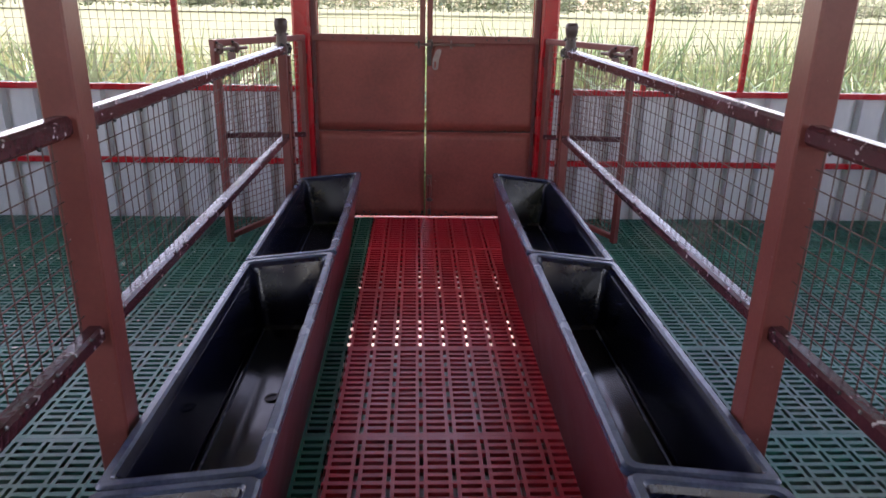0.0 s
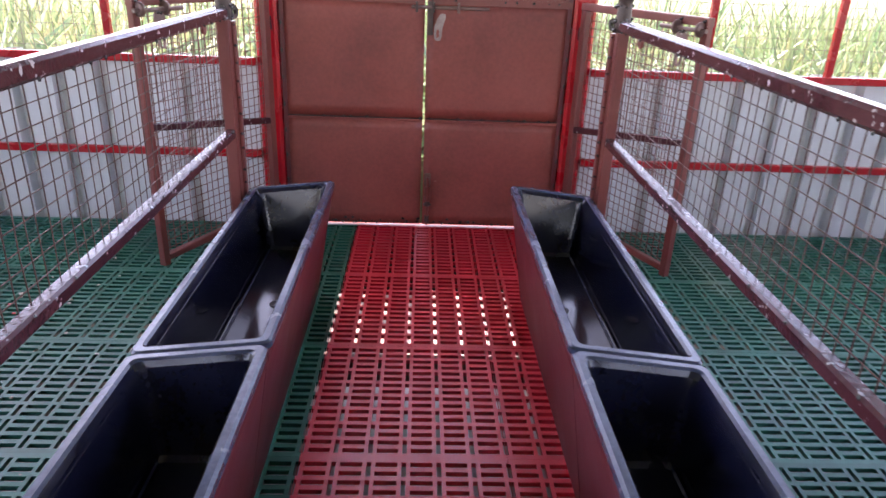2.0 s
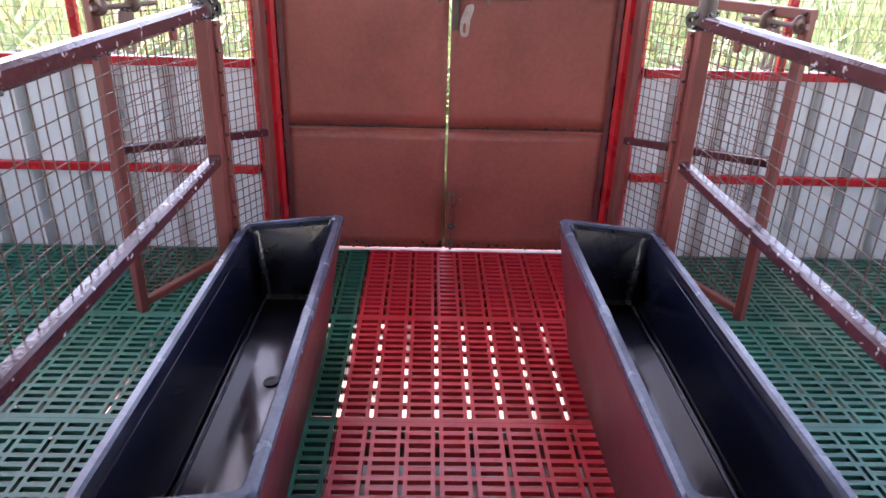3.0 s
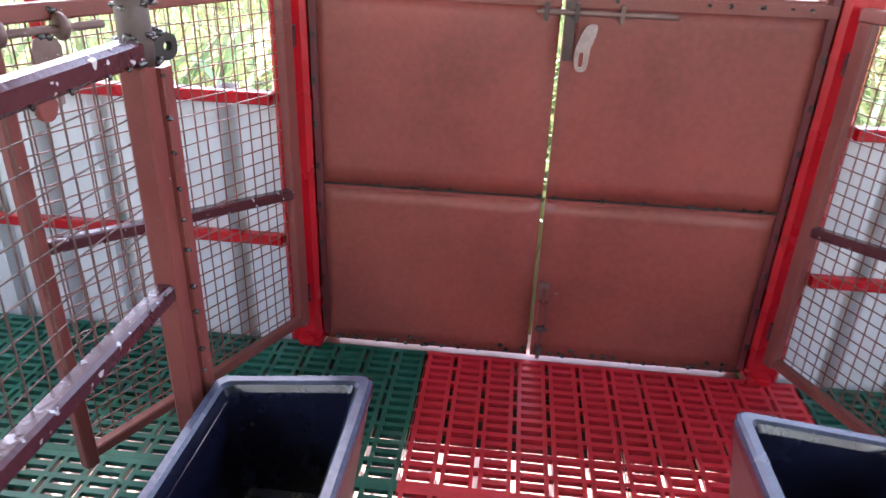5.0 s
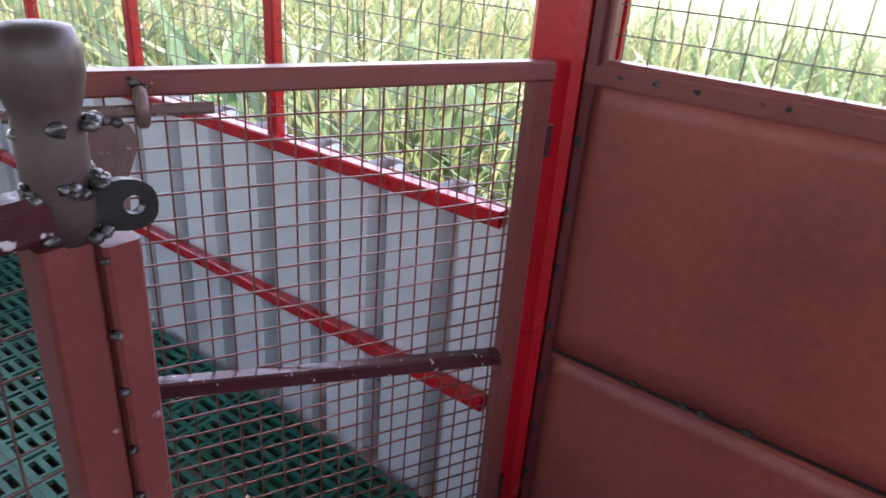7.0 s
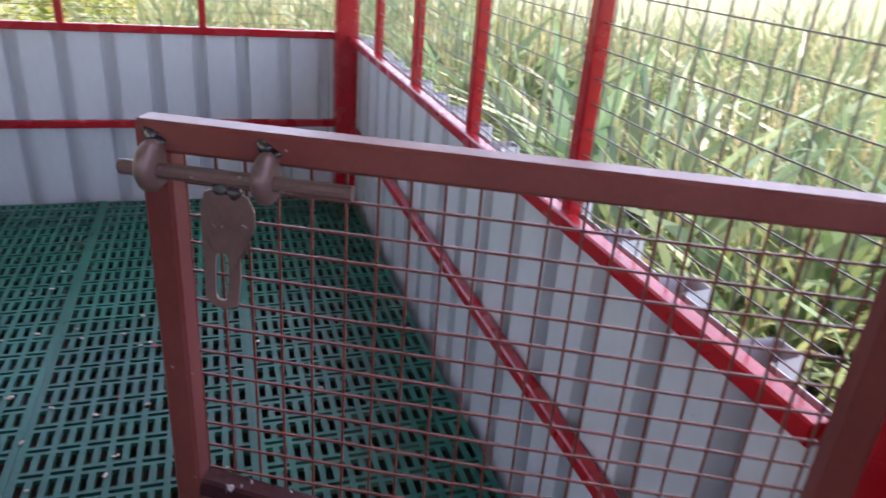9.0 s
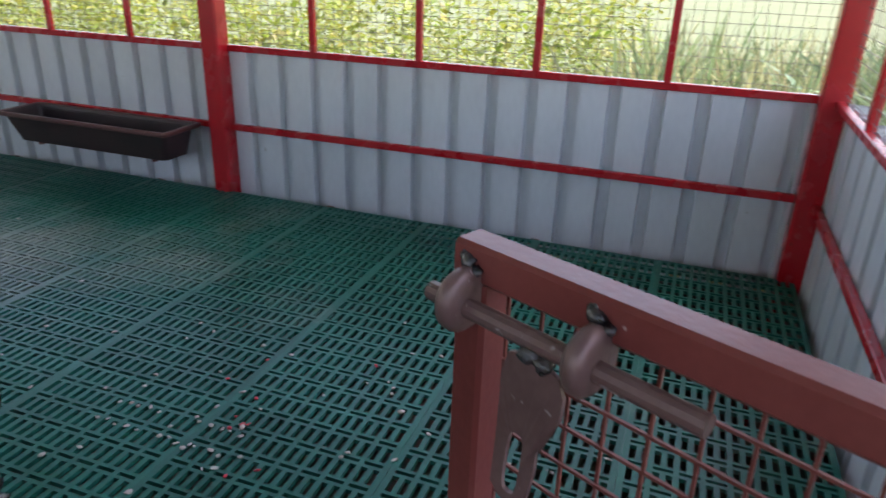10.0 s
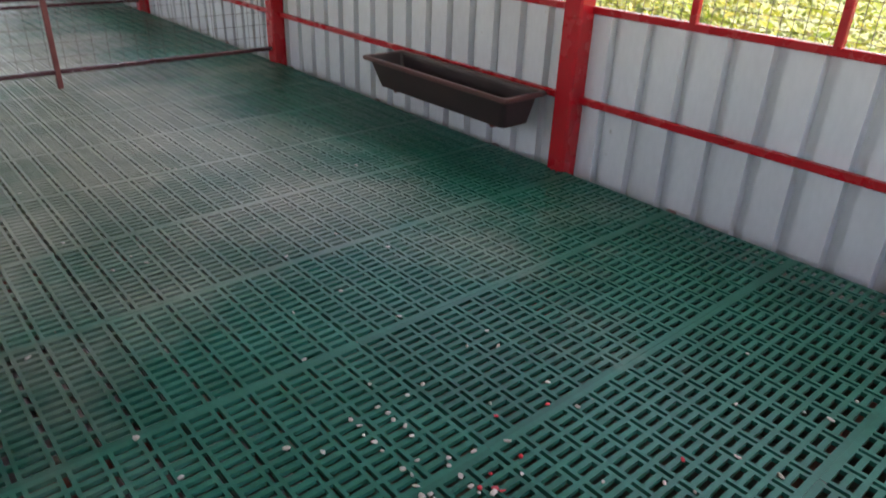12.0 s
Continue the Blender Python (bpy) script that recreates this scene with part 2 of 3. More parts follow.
def plate(outline, hole, y0, y1, bm=None):
    """A flat plate in the x-z plane with one slot; outline and hole have the same number of points."""
    own = bmesh.new()
    n = len(outline)
    rows = [[own.verts.new((x, y, z)) for x, z in loop] for loop, y in ((outline, y0), (hole, y0), (hole, y1), (outline, y1))]
    for p, q in ((0, 1), (1, 2), (2, 3), (3, 0)):
        for i in range(n):
            own.faces.new((rows[p][i], rows[p][(i + 1) % n], rows[q][(i + 1) % n], rows[q][i]))
    return merge(bm, own)


def oval(cx, cz, rx, rz, n=16, square=2.0):
    out = []
    for i in range(n):
        k = 2 * math.pi * i / n
        c, s = math.cos(k), math.sin(k)
        out.append((cx + rx * math.copysign(abs(c) ** (2 / square), c), cz + rz * math.copysign(abs(s) ** (2 / square), s)))
    return out


def wires(lines, r, wobble=0.0):
    """Many thin wires (pairs of points) as one bmesh of three-sided prisms, a little out of true."""
    rng = random.Random(5)
    verts, faces = [], []
    for a, b in lines:
        a, b = Vector(a), Vector(b)
        z = (b - a).normalized()
        x = z.orthogonal().normalized()
        y = z.cross(x)
        shift = Vector((rng.uniform(-1, 1), rng.uniform(-1, 1), rng.uniform(-1, 1))) * wobble
        steps = 4 if wobble else 1
        base = len(verts)
        for s in range(steps + 1):
            c = a.lerp(b, s / steps) + shift + Vector((rng.uniform(-1, 1), rng.uniform(-1, 1), rng.uniform(-1, 1))) * wobble * 0.6
            for k in range(4):
                verts.append(c + (x * math.cos(k * math.pi / 2) + y * math.sin(k * math.pi / 2)) * r)
        for s in range(steps):
            for k in range(4):
                o, p = base + s * 4, base + s * 4 + 4
                faces.append((o + k, o + (k + 1) % 4, p + (k + 1) % 4, p + k))
    me = bpy.data.meshes.new("tmp")
    me.from_pydata(verts, [], faces)
    bm = bmesh.new()
    bm.from_mesh(me)
    bpy.data.meshes.remove(me)
    return bm


def grid_lines(origin, u, v, lu, lv, step, lift=0.0015):
    """Lines of a welded mesh over the rectangle origin + u*lu + v*lv."""
    o, u, v = Vector(origin), Vector(u), Vector(v)
    nrm = u.cross(v).normalized() * lift
    out = [(o + u * (i * step) + nrm, o + u * (i * step) + v * lv + nrm) for i in range(1, int(lu / step + 0.5))]
    out += [(o + v * (i * step) - nrm, o + v * (i * step) + u * lu - nrm) for i in range(1, int(lv / step + 0.5))]
    return out


# ---- plan ----
WX, EX, BACK, ROOF = -4.03, 3.92, -18.9, 3.5
GROUND = -0.95
COLUMNS = (-0.02, -3.19, -6.37, -9.55, -12.7, -15.85)
SILL, MID = 0.83, 0.375

# ground and what carries the shed
bm = bmesh.new()
bmesh.ops.create_grid(bm, x_segments=40, y_segments=40, size=400)
for v in bm.verts:
    v.co.z = GROUND
solid("ground", bm, SOIL, "pale green open field round the shed", "ground", "structure")
solid("pavement", slab((-2.1, -4.5, GROUND - 0.1), (2.1, 1.6, GROUND + 0.03)), CONCRETE, "pale concrete slab under the aisle and before the doors", "pavement", "structure")
solid("dark_ground", slab((WX - 0.6, BACK - 0.5, GROUND - 0.1), (EX + 0.6, 0.5, GROUND + 0.015)), DIRT, "dark bare earth under the raised floor", "ground", "structure")


# dark foundation walls, out of view, added to keep light from under the pens
for a, b in (((WX - 0.04, BACK), (WX + 0.06, 0.05)), ((EX - 0.06, BACK), (EX + 0.04, 0.05)), ((WX + 0.06, -0.05), (-2.0, 0.05)), ((2.0, -0.05), (EX - 0.06, 0.05))):
    solid("foundation", slab((*a, GROUND - 0.1), (*b, -0.13), 0.004), DIRT, "unseen dark rough foundation wall added under the sheet wall to block light", "foundation", "structure")


# Beam added out of view: hides the sunlit ground behind the first slots.
solid("unseen_beam", slab((-2.0, -0.05, -0.36), (2.0, 0.05, -0.13), 0.004), DIRT, "unseen dark beam added under the door wall to darken the slots", "beam", "structure")


def sheet_profile(length, pitch=0.205, rib=0.05, slope=0.007, depth=0.042):
    pts, s = [(0.0, 0.0)], 0.0
    k = pitch * 0.6
    while k + rib + 2 * slope < length:
        pts += [(k, 0.0), (k + slope, depth), (k + slope + rib, depth), (k + 2 * slope + rib, 0.0)]
        k += pitch
    pts.append((length, 0.0))
    return pts


def sheet_wall(name, start, along, out, length, z0, z1, label, depth=0.062):
    """A corrugated sheet wall whose ribs stand outwards."""
    start, along, out = Vector(start), Vector(along), Vector(out)
    bm = bmesh.new()
    prof = sheet_profile(length, depth=depth)
    rows = []
    for off in (0.0, 0.0025):
        for z in (z0, z1):
            rows.append([bm.verts.new(start + along * s + out * (d + off) + Vector((0, 0, z))) for s, d in prof])
    n = len(prof)
    for i in range(n - 1):
        bm.faces.new((rows[0][i], rows[0][i + 1], rows[1][i + 1], rows[1][i]))
        bm.faces.new((rows[2][i], rows[3][i], rows[3][i + 1], rows[2][i + 1]))
        bm.faces.new((rows[1][i], rows[1][i + 1], rows[3][i + 1], rows[3][i]))
        bm.faces.new((rows[0][i], rows[2][i], rows[2][i + 1], rows[0][i + 1]))
    return solid(name, bm, SHEET, label, "wall", "structure")


DOORX = 0.82
sheet_wall("wall_north", (-DOORX, 0.03, 0), (-1, 0, 0), (0, 1, 0), -DOORX - WX, -0.12, SILL + 0.022, "white ribbed metal sheet wall beside the doors")
sheet_wall("wall_north_2", (DOORX, 0.03, 0), (1, 0, 0), (0, 1, 0), EX - DOORX, -0.12, SILL + 0.022, "white ribbed metal sheet wall beside the doors")
sheet_wall("wall_west", (WX, 0.03, 0), (0, -1, 0), (-1, 0, 0), -BACK, -0.12, SILL + 0.022, "white ribbed metal sheet wall below the mesh", 0.045)
sheet_wall("wall_east", (EX, 0.03, 0), (0, -1, 0), (1, 0, 0), -BACK, -0.12, SILL + 0.022, "white ribbed metal sheet wall below the mesh", 0.045)
# Gable out of view, added to limit the sky mirrored in the troughs.
sheet_wall("unseen_gable", (WX, 0.03, 0), (1, 0, 0), (0, 1, 0), EX - WX, 2.2, ROOF, "unseen white ribbed metal sheet gable added over the doors to limit reflections")
sheet_wall("wall_south", (WX, BACK, 0), (1, 0, 0), (0, -1, 0), EX - WX, -0.12, SILL, "white ribbed metal sheet wall at the back")
solid("ceiling", slab((WX - 1.0, BACK - 0.8, ROOF), (-0.9, 1.0, ROOF + 0.03)), ROOFM, "pale metal roof sheet with wide eaves", "roof", "structure")
solid("ceiling_2", slab((0.9, BACK - 0.8, ROOF), (EX + 1.0, 1.0, ROOF + 0.03)), ROOFM, "pale metal roof sheet with wide eaves", "roof", "structure")
solid("ceiling_3", slab((-0.9, BACK - 0.8, ROOF), (0.9, 1.0, ROOF + 0.03)), ROOFM, "pale metal roof sheet along the ridge", "roof", "structure")


def rail_on_wall(a, b, z, w, label):
    return solid("trim", beam((*a, z), (*b, z), w, 0.036), RED, label, "trim", "structure")


for x0, x1 in ((WX, -DOORX), (DOORX, EX)):
    rail_on_wall((x0, 0.0), (x1, 0.0), SILL + 0.005, 0.034, "red painted steel sill rail on the sheet wall")
    rail_on_wall((x0, 0.008), (x1, 0.008), MID, 0.034, "red painted steel rail across the sheet wall")
    rail_on_wall((x0, 0.01), (x1, 0.01), 2.2, 0.05, "red painted steel head rail over the mesh")
for x in (WX, EX):
    s = 1 if x < 0 else -1
    rail_on_wall((x + 0.005 * s, BACK), (x + 0.005 * s, 0.0), SILL + 0.008, 0.034, "red painted steel sill rail on the sheet wall")
    rail_on_wall((x + 0.022 * s, BACK), (x + 0.022 * s, 0.0), MID + 0.008, 0.034, "red painted steel rail across the sheet wall")
    rail_on_wall((x + 0.02 * s, BACK), (x + 0.02 * s, 0.0), 2.2, 0.05, "red painted steel head rail over the mesh")
for x in (WX + 0.055, EX - 0.055):
    for y in COLUMNS:
        solid("column", beam((x, y, GROUND), (x, y, ROOF), 0.115, bevel=0.01), RED, "red painted square steel column at the wall", "column", "structure")


def mesh_window(name, start, along, length, posts, label):
    """Wire mesh from the sill to the head rail, with thin red mullions on its inner side."""
    win = thing(name, label, "window", kind="structure")
    start, along = Vector(start), Vector(along)
    inner = Vector((0, 0, 1)).cross(along)
    lines = grid_lines(start + Vector((0, 0, SILL)), along, (0, 0, 1), length, 2.2 - SILL, 0.05)
    part("wire_mesh", wires(lines, 0.0016, 0.002), ZINC, win, "thin dark welded wire mesh")
    for s in posts:
        p = start + along * s
        part("mullion", beam((p.x, p.y, SILL + 0.02), (p.x, p.y, 2.19), 0.034), RED, win)
    return win


mesh_window("window_1", (-DOORX, 0.012, 0), (-1, 0, 0), -DOORX - WX, [0.692 + 0.615 * i for i in range(4)], "mesh window with red mullions over the sheet wall")
mesh_window("window_2", (DOORX, 0.012, 0), (1, 0, 0), EX - DOORX, [0.565 + 0.63 * i for i in range(5)], "mesh window with red mullions over the sheet wall")
mesh_window("window_3", (WX + 0.012, 0, 0), (0, -1, 0), -BACK, [0.715 + 0.622 * i for i in range(30) if (i + 1) % 5], "long mesh window with red mullions over the sheet wall")
mesh_window("window_4", (EX - 0.012, 0, 0), (0, -1, 0), -BACK, [0.715 + 0.622 * i for i in range(30) if (i + 1) % 5], "long mesh window with red mullions over the sheet wall")

# ---- the double door ----
frame_ob = thing("door_frame", "bright red painted steel door frame", "door frame", kind="structure")
for s in (-1, 1):
    part("jamb", beam((s * 0.7645, 0.035, GROUND), (s * 0.7645, 0.035, ROOF), 0.109, 0.05, 0.016), RED, frame_ob)
for s in (-1, 1):
    part("stop", slab((min(s * 0.665, s * 0.745), 0.069, 0.0), (max(s * 0.665, s * 0.745), 0.081, 2.1), 0.002), RED, frame_ob)
    part("foot_plate", slab((s * 0.737 - 0.04, -0.035, 0.0), (s * 0.737 + 0.04, 0.05, 0.03), 0.006), RED, frame_ob)
part("head", beam((-0.709, 0.03, 2.14), (0.709, 0.03, 2.14), 0.06), RED, frame_ob)


# Threshold is an addition that narrows the bright gap below the leaves.
solid("threshold", slab((-0.70, 0.009, -0.05), (0.70, 0.08, -0.012), 0.002), MAROON, "maroon steel threshold added to narrow the light under the doors", "threshold", "structure")


def door_leaf(name, s):
    leaf = thing(name, "closed maroon steel door leaf, sheet below and wire mesh above", "door", kind="structure")
    x0, x1 = s * 0.0055, s * 0.703
    lo, hi = min(x0, x1), max(x0, x1)
    # pressed sheets, slightly dished
    for z0, z1 in ((0.003, 0.572), (0.577, 1.145)):
        bm = bmesh.new()
        nx, nz = 14, 10
        rng = random.Random(int(z1 * 1000) + s)
        ph = rng.uniform(0, 6)
        g = [[bm.verts.new((lo + (hi - lo) * i / nx, 0.03 + 0.0014 * math.sin(i * 0.9 + ph) * math.sin(j * 0.8 + ph) * (0 < i < nx) * (0 < j < nz), z0 + (z1 - z0) * j / nz)) for i in range(nx + 1)] for j in range(nz + 1)]
        for j in range(nz):
            for i in range(nx):
                bm.faces.new((g[j][i], g[j][i + 1], g[j + 1][i + 1], g[j + 1][i]))
        ex = bmesh.ops.extrude_face_region(bm, geom=bm.faces[:])
        for v in ex["geom"]:
            if isinstance(v, bmesh.types.BMVert):
                v.co.y += 0.003
        part("sheet", bm, DOORP, leaf, "maroon painted steel sheet", smooth=True)
    for x in (lo + 0.017, hi - 0.017):
        part("stile", beam((x, 0.05, 0.02), (x, 0.05, 2.08), 0.034, 0.034), MAROON, leaf)
    for z in (0.03, 0.575, 1.15, 2.06):
        part("rail", beam((lo + 0.034, 0.05, z), (hi - 0.034, 0.05, z), 0.034, 0.034), MAROON, leaf)
    # folded edges that overlap the frame on the inner side
    part("top_edge", slab((lo, 0.022, 1.125), (hi, 0.029, 1.158), 0.002), MAROON, leaf)
    part("seam", slab((lo + 0.004, 0.0255, 0.560), (hi - 0.004, 0.029, 0.570), 0.001), DOORP, leaf, "turned lip of the lower sheet")
    # Black strip paints the seam's shadow line together with its weld.
    part("joint", slab((lo + 0.004, 0.0255, 0.572), (hi - 0.004, 0.029, 0.5775), 0.001), BLACK, leaf, "dark welded joint between the sheets, its shadow line painted black")
    part("side_edge", slab((hi - 0.022 if s > 0 else lo, 0.0235, 0.02), (hi if s > 0 else lo + 0.022, 0.029, 2.08), 0.002), SKIRT, leaf, "dark edge fold of the leaf")
    lines = grid_lines((lo, 0.05, 1.16), (1, 0, 0), (0, 0, 1), hi - lo, 0.9, 0.05)
    part("wire_mesh", wires(lines, 0.0016, 0.002), ZINC, leaf, "thin dark welded wire mesh")
    # weld beads round the sheets
    rng = random.Random(3 + s)
    beads = bmesh.new()
    for k in range(9):
        x = lo + (hi - lo) * (k + rng.uniform(0.1, 0.9)) / 9
        for z in (0.574, 1.142, 0.03):
            if rng.random() < 0.6:
                beads = blob((x, 0.0265, z + 0.003), rng.uniform(0.006, 0.0085), beads, k)
    for k in range(8):
        beads = rod((x1 - s * 0.006, 0.024, 0.1 + 0.13 * k), (x1 - s * 0.006, 0.024, 0.12 + 0.13 * k), 0.006, 6, beads)
    for k in range(26):
        x = lo + (hi - lo) * (k + rng.uniform(0.0, 1.0)) / 26
        beads = blob((x, 0.0285, 0.012 + rng.uniform(-0.006, 0.009)), rng.uniform(0.004, 0.009), beads, k)
    part("weld", beads, BLACK, leaf, "dark weld beads", kind="stuff")
    return leaf


left_leaf = door_leaf("door_1", -1)
right_leaf = door_leaf("door_2", 1)
# hasp that hangs from the top of the leaf, and a tower bolt at its foot
hasp = part("hasp", rod((-0.07, 0.010, 1.113), (0.30, 0.010, 1.113), 0.008, 10), PRIMER, right_leaf, "worn sliding bolt with a hanging steel tongue")
bm = plate(oval(0.058, 1.025, 0.02, 0.062, 20, 3.5), oval(0.057, 0.995, 0.0065, 0.02, 20, 3), -0.004, 0.001)
for v in bm.verts:
    v.co.x += max(0, v.co.z - 1.02) * 0.35
    v.co.y -= max(0, 1.08 - v.co.z) * 0.12
part("tongue", bm, WORN, hasp, "worn greyish steel tongue with a slot")
for x, m in ((-0.045, CAPM), (0.035, CAPM), (0.155, PRIMER)):
    part("staple", slab((x - 0.006, -0.001, 1.088), (x + 0.006, 0.024, 1.137), 0.003), m, hasp)
part("keeper", slab((0.007, 0.0125, 0.985), (0.034, 0.0215, 1.14), 0.002), CAPM, hasp, "blackened keeper plate beside the gap")
bolt = part("tower_bolt", rod((0.03, 0.006, 0.01), (0.03, 0.006, 0.27), 0.0075, 10), MAROON, right_leaf, "round drop bolt at the foot of the door")
part("knob", blob((0.03, 0.004, 0.125), 0.0165, None, 3), CAPM, bolt, "dark round knob", smooth=True)
part("barrel", rod((0.03, 0.006, 0.15), (0.031, 0.006, 0.225), 0.0155, 14), MAROON, bolt)
part("backing", slab((0.012, 0.016, 0.225), (0.046, 0.0235, 0.29), 0.002), PRIMER, bolt, "greyed steel plate")
part("sleeve", rod((0.03, 0.007, 0.025), (0.03, 0.007, 0.06), 0.012, 12), CAPM, bolt)


# ---- feed fences along the aisle ----
def feed_fence(s):
    fx, y0, y1 = (-0.72, -0.870, -6.3) if s < 0 else (0.715, -0.835, -6.3)
    fence = thing("fence", "dark maroon steel feed fence with wire mesh", "fence", group="feed fences along the aisle")
    part("top_rail", beam((fx, y1, 1.128), (fx, y0, 1.128), 0.04, 0.04, 0.008), RAILP, fence, "glossy dark rail with pale paint spatter")
    part("lower_rail", beam((fx, y1, 0.70), (fx, y0, 0.70), 0.036, 0.036, 0.006), RAILP, fence, "glossy dark rail with pale paint spatter")
    part("wire_mesh", wires(grid_lines((fx + s * 0.018, y1, 0.70), (0, 1, 0), (0, 0, 1), y0 - y1, 0.42, 0.040), 0.0015, 0.0025), WIRE, fence, "dark maroon welded wire mesh")
    for y in (-3.09, -6.1):
        part("post", beam((fx, y, 0.0), (fx, y, ROOF), 0.068), MAROON, fence, "tall maroon square post up to the roof")
    end = part("end_post", beam((fx, y0 - 0.014, 0.0), (fx, y0 - 0.014, 1.105), 0.042, 0.046), MAROON, fence, "maroon post with a turned pipe finial")
    part("finial", turned([(0.024, 1.103), (0.026, 1.12), (0.026, 1.195), (0.024, 1.206), (0.028, 1.218), (0.032, 1.236), (0.0325, 1.258), (0.027, 1.272), (0.012, 1.275)], 22, at=(fx, y0 - 0.004, 0)), CAPM, end, "dark brown turned pipe cap", smooth=True)
    rng = random.Random(8)
    bm = None
    for k in range(44):
        a = rng.uniform(0, 6.28)
        z = rng.choice((1.108, 1.150, 1.150, 1.198)) + rng.uniform(-0.007, 0.007)
        rr = 0.027 + rng.uniform(-0.003, 0.004)
        bm = blob((fx + rr * math.cos(a), y0 + rr * math.sin(a), z), rng.uniform(0.004, 0.0085), bm, k)
    part("weld", bm, WELD, end, "glittering weld spatter", smooth=True, kind="stuff")
    part("stop_tube", beam((fx - s * 0.012, y0 + 0.027, 0.0), (fx - s * 0.012, y0 + 0.027, 1.098), 0.038, 0.034), MAROON, end, "maroon square tube welded beside the post")
    bm = None
    for k in range(16):
        bm = blob((fx - s * 0.03, y0 + 0.009, 0.1 + 0.066 * k + rng.uniform(-0.012, 0.012)), rng.uniform(0.0035, 0.0065), bm, k)
    part("weld", bm, WELD, end, "spots of weld between post and tube", smooth=True, kind="stuff")
    # lug for the gate's bolt, on the face towards the gateway
    bm = plate(oval(y0 + 0.040, 1.128, 0.025, 0.023, 20, 2.4), oval(y0 + 0.046, 1.128, 0.0085, 0.0085, 20), -0.005, 0.005)
    for v in bm.verts:
        v.co = (fx + s * -0.012 + v.co.y - s * 0.45 * (v.co.x - y0 - 0.02), y0 + 0.9 * (v.co.x - y0), v.co.z)
    part("lug", bm, BLACK, end, "black steel lug with a round eye")
    bm = turned([(0.02, -0.004), (0.021, 0), (0.02, 0.004)], 16)
    bmesh.ops.rotate(bm, verts=bm.verts, matrix=Matrix.Rotation(radians(90), 3, "Y"))
    bmesh.ops.translate(bm, verts=bm.verts, vec=(fx, y0 - 0.25, 1.098))
    part("tab", bm, MAROON, fence)
    bm = None
    for k in range(70):
        y = y0 - 0.06 - k * 0.075 + rng.uniform(-0.02, 0.02)
        for z in (1.11, 0.715):
            if rng.random() < 0.5:
                bm = turned([(0.002, -0.004), (0.004, 0), (0.002, 0.004)], 5, bm, (fx - s * 0.019, y, z))
    part("weld", bm, WELD, fence, "small weld beads along the rails", kind="stuff")
    return fence


feed_fence(-1)
feed_fence(1)


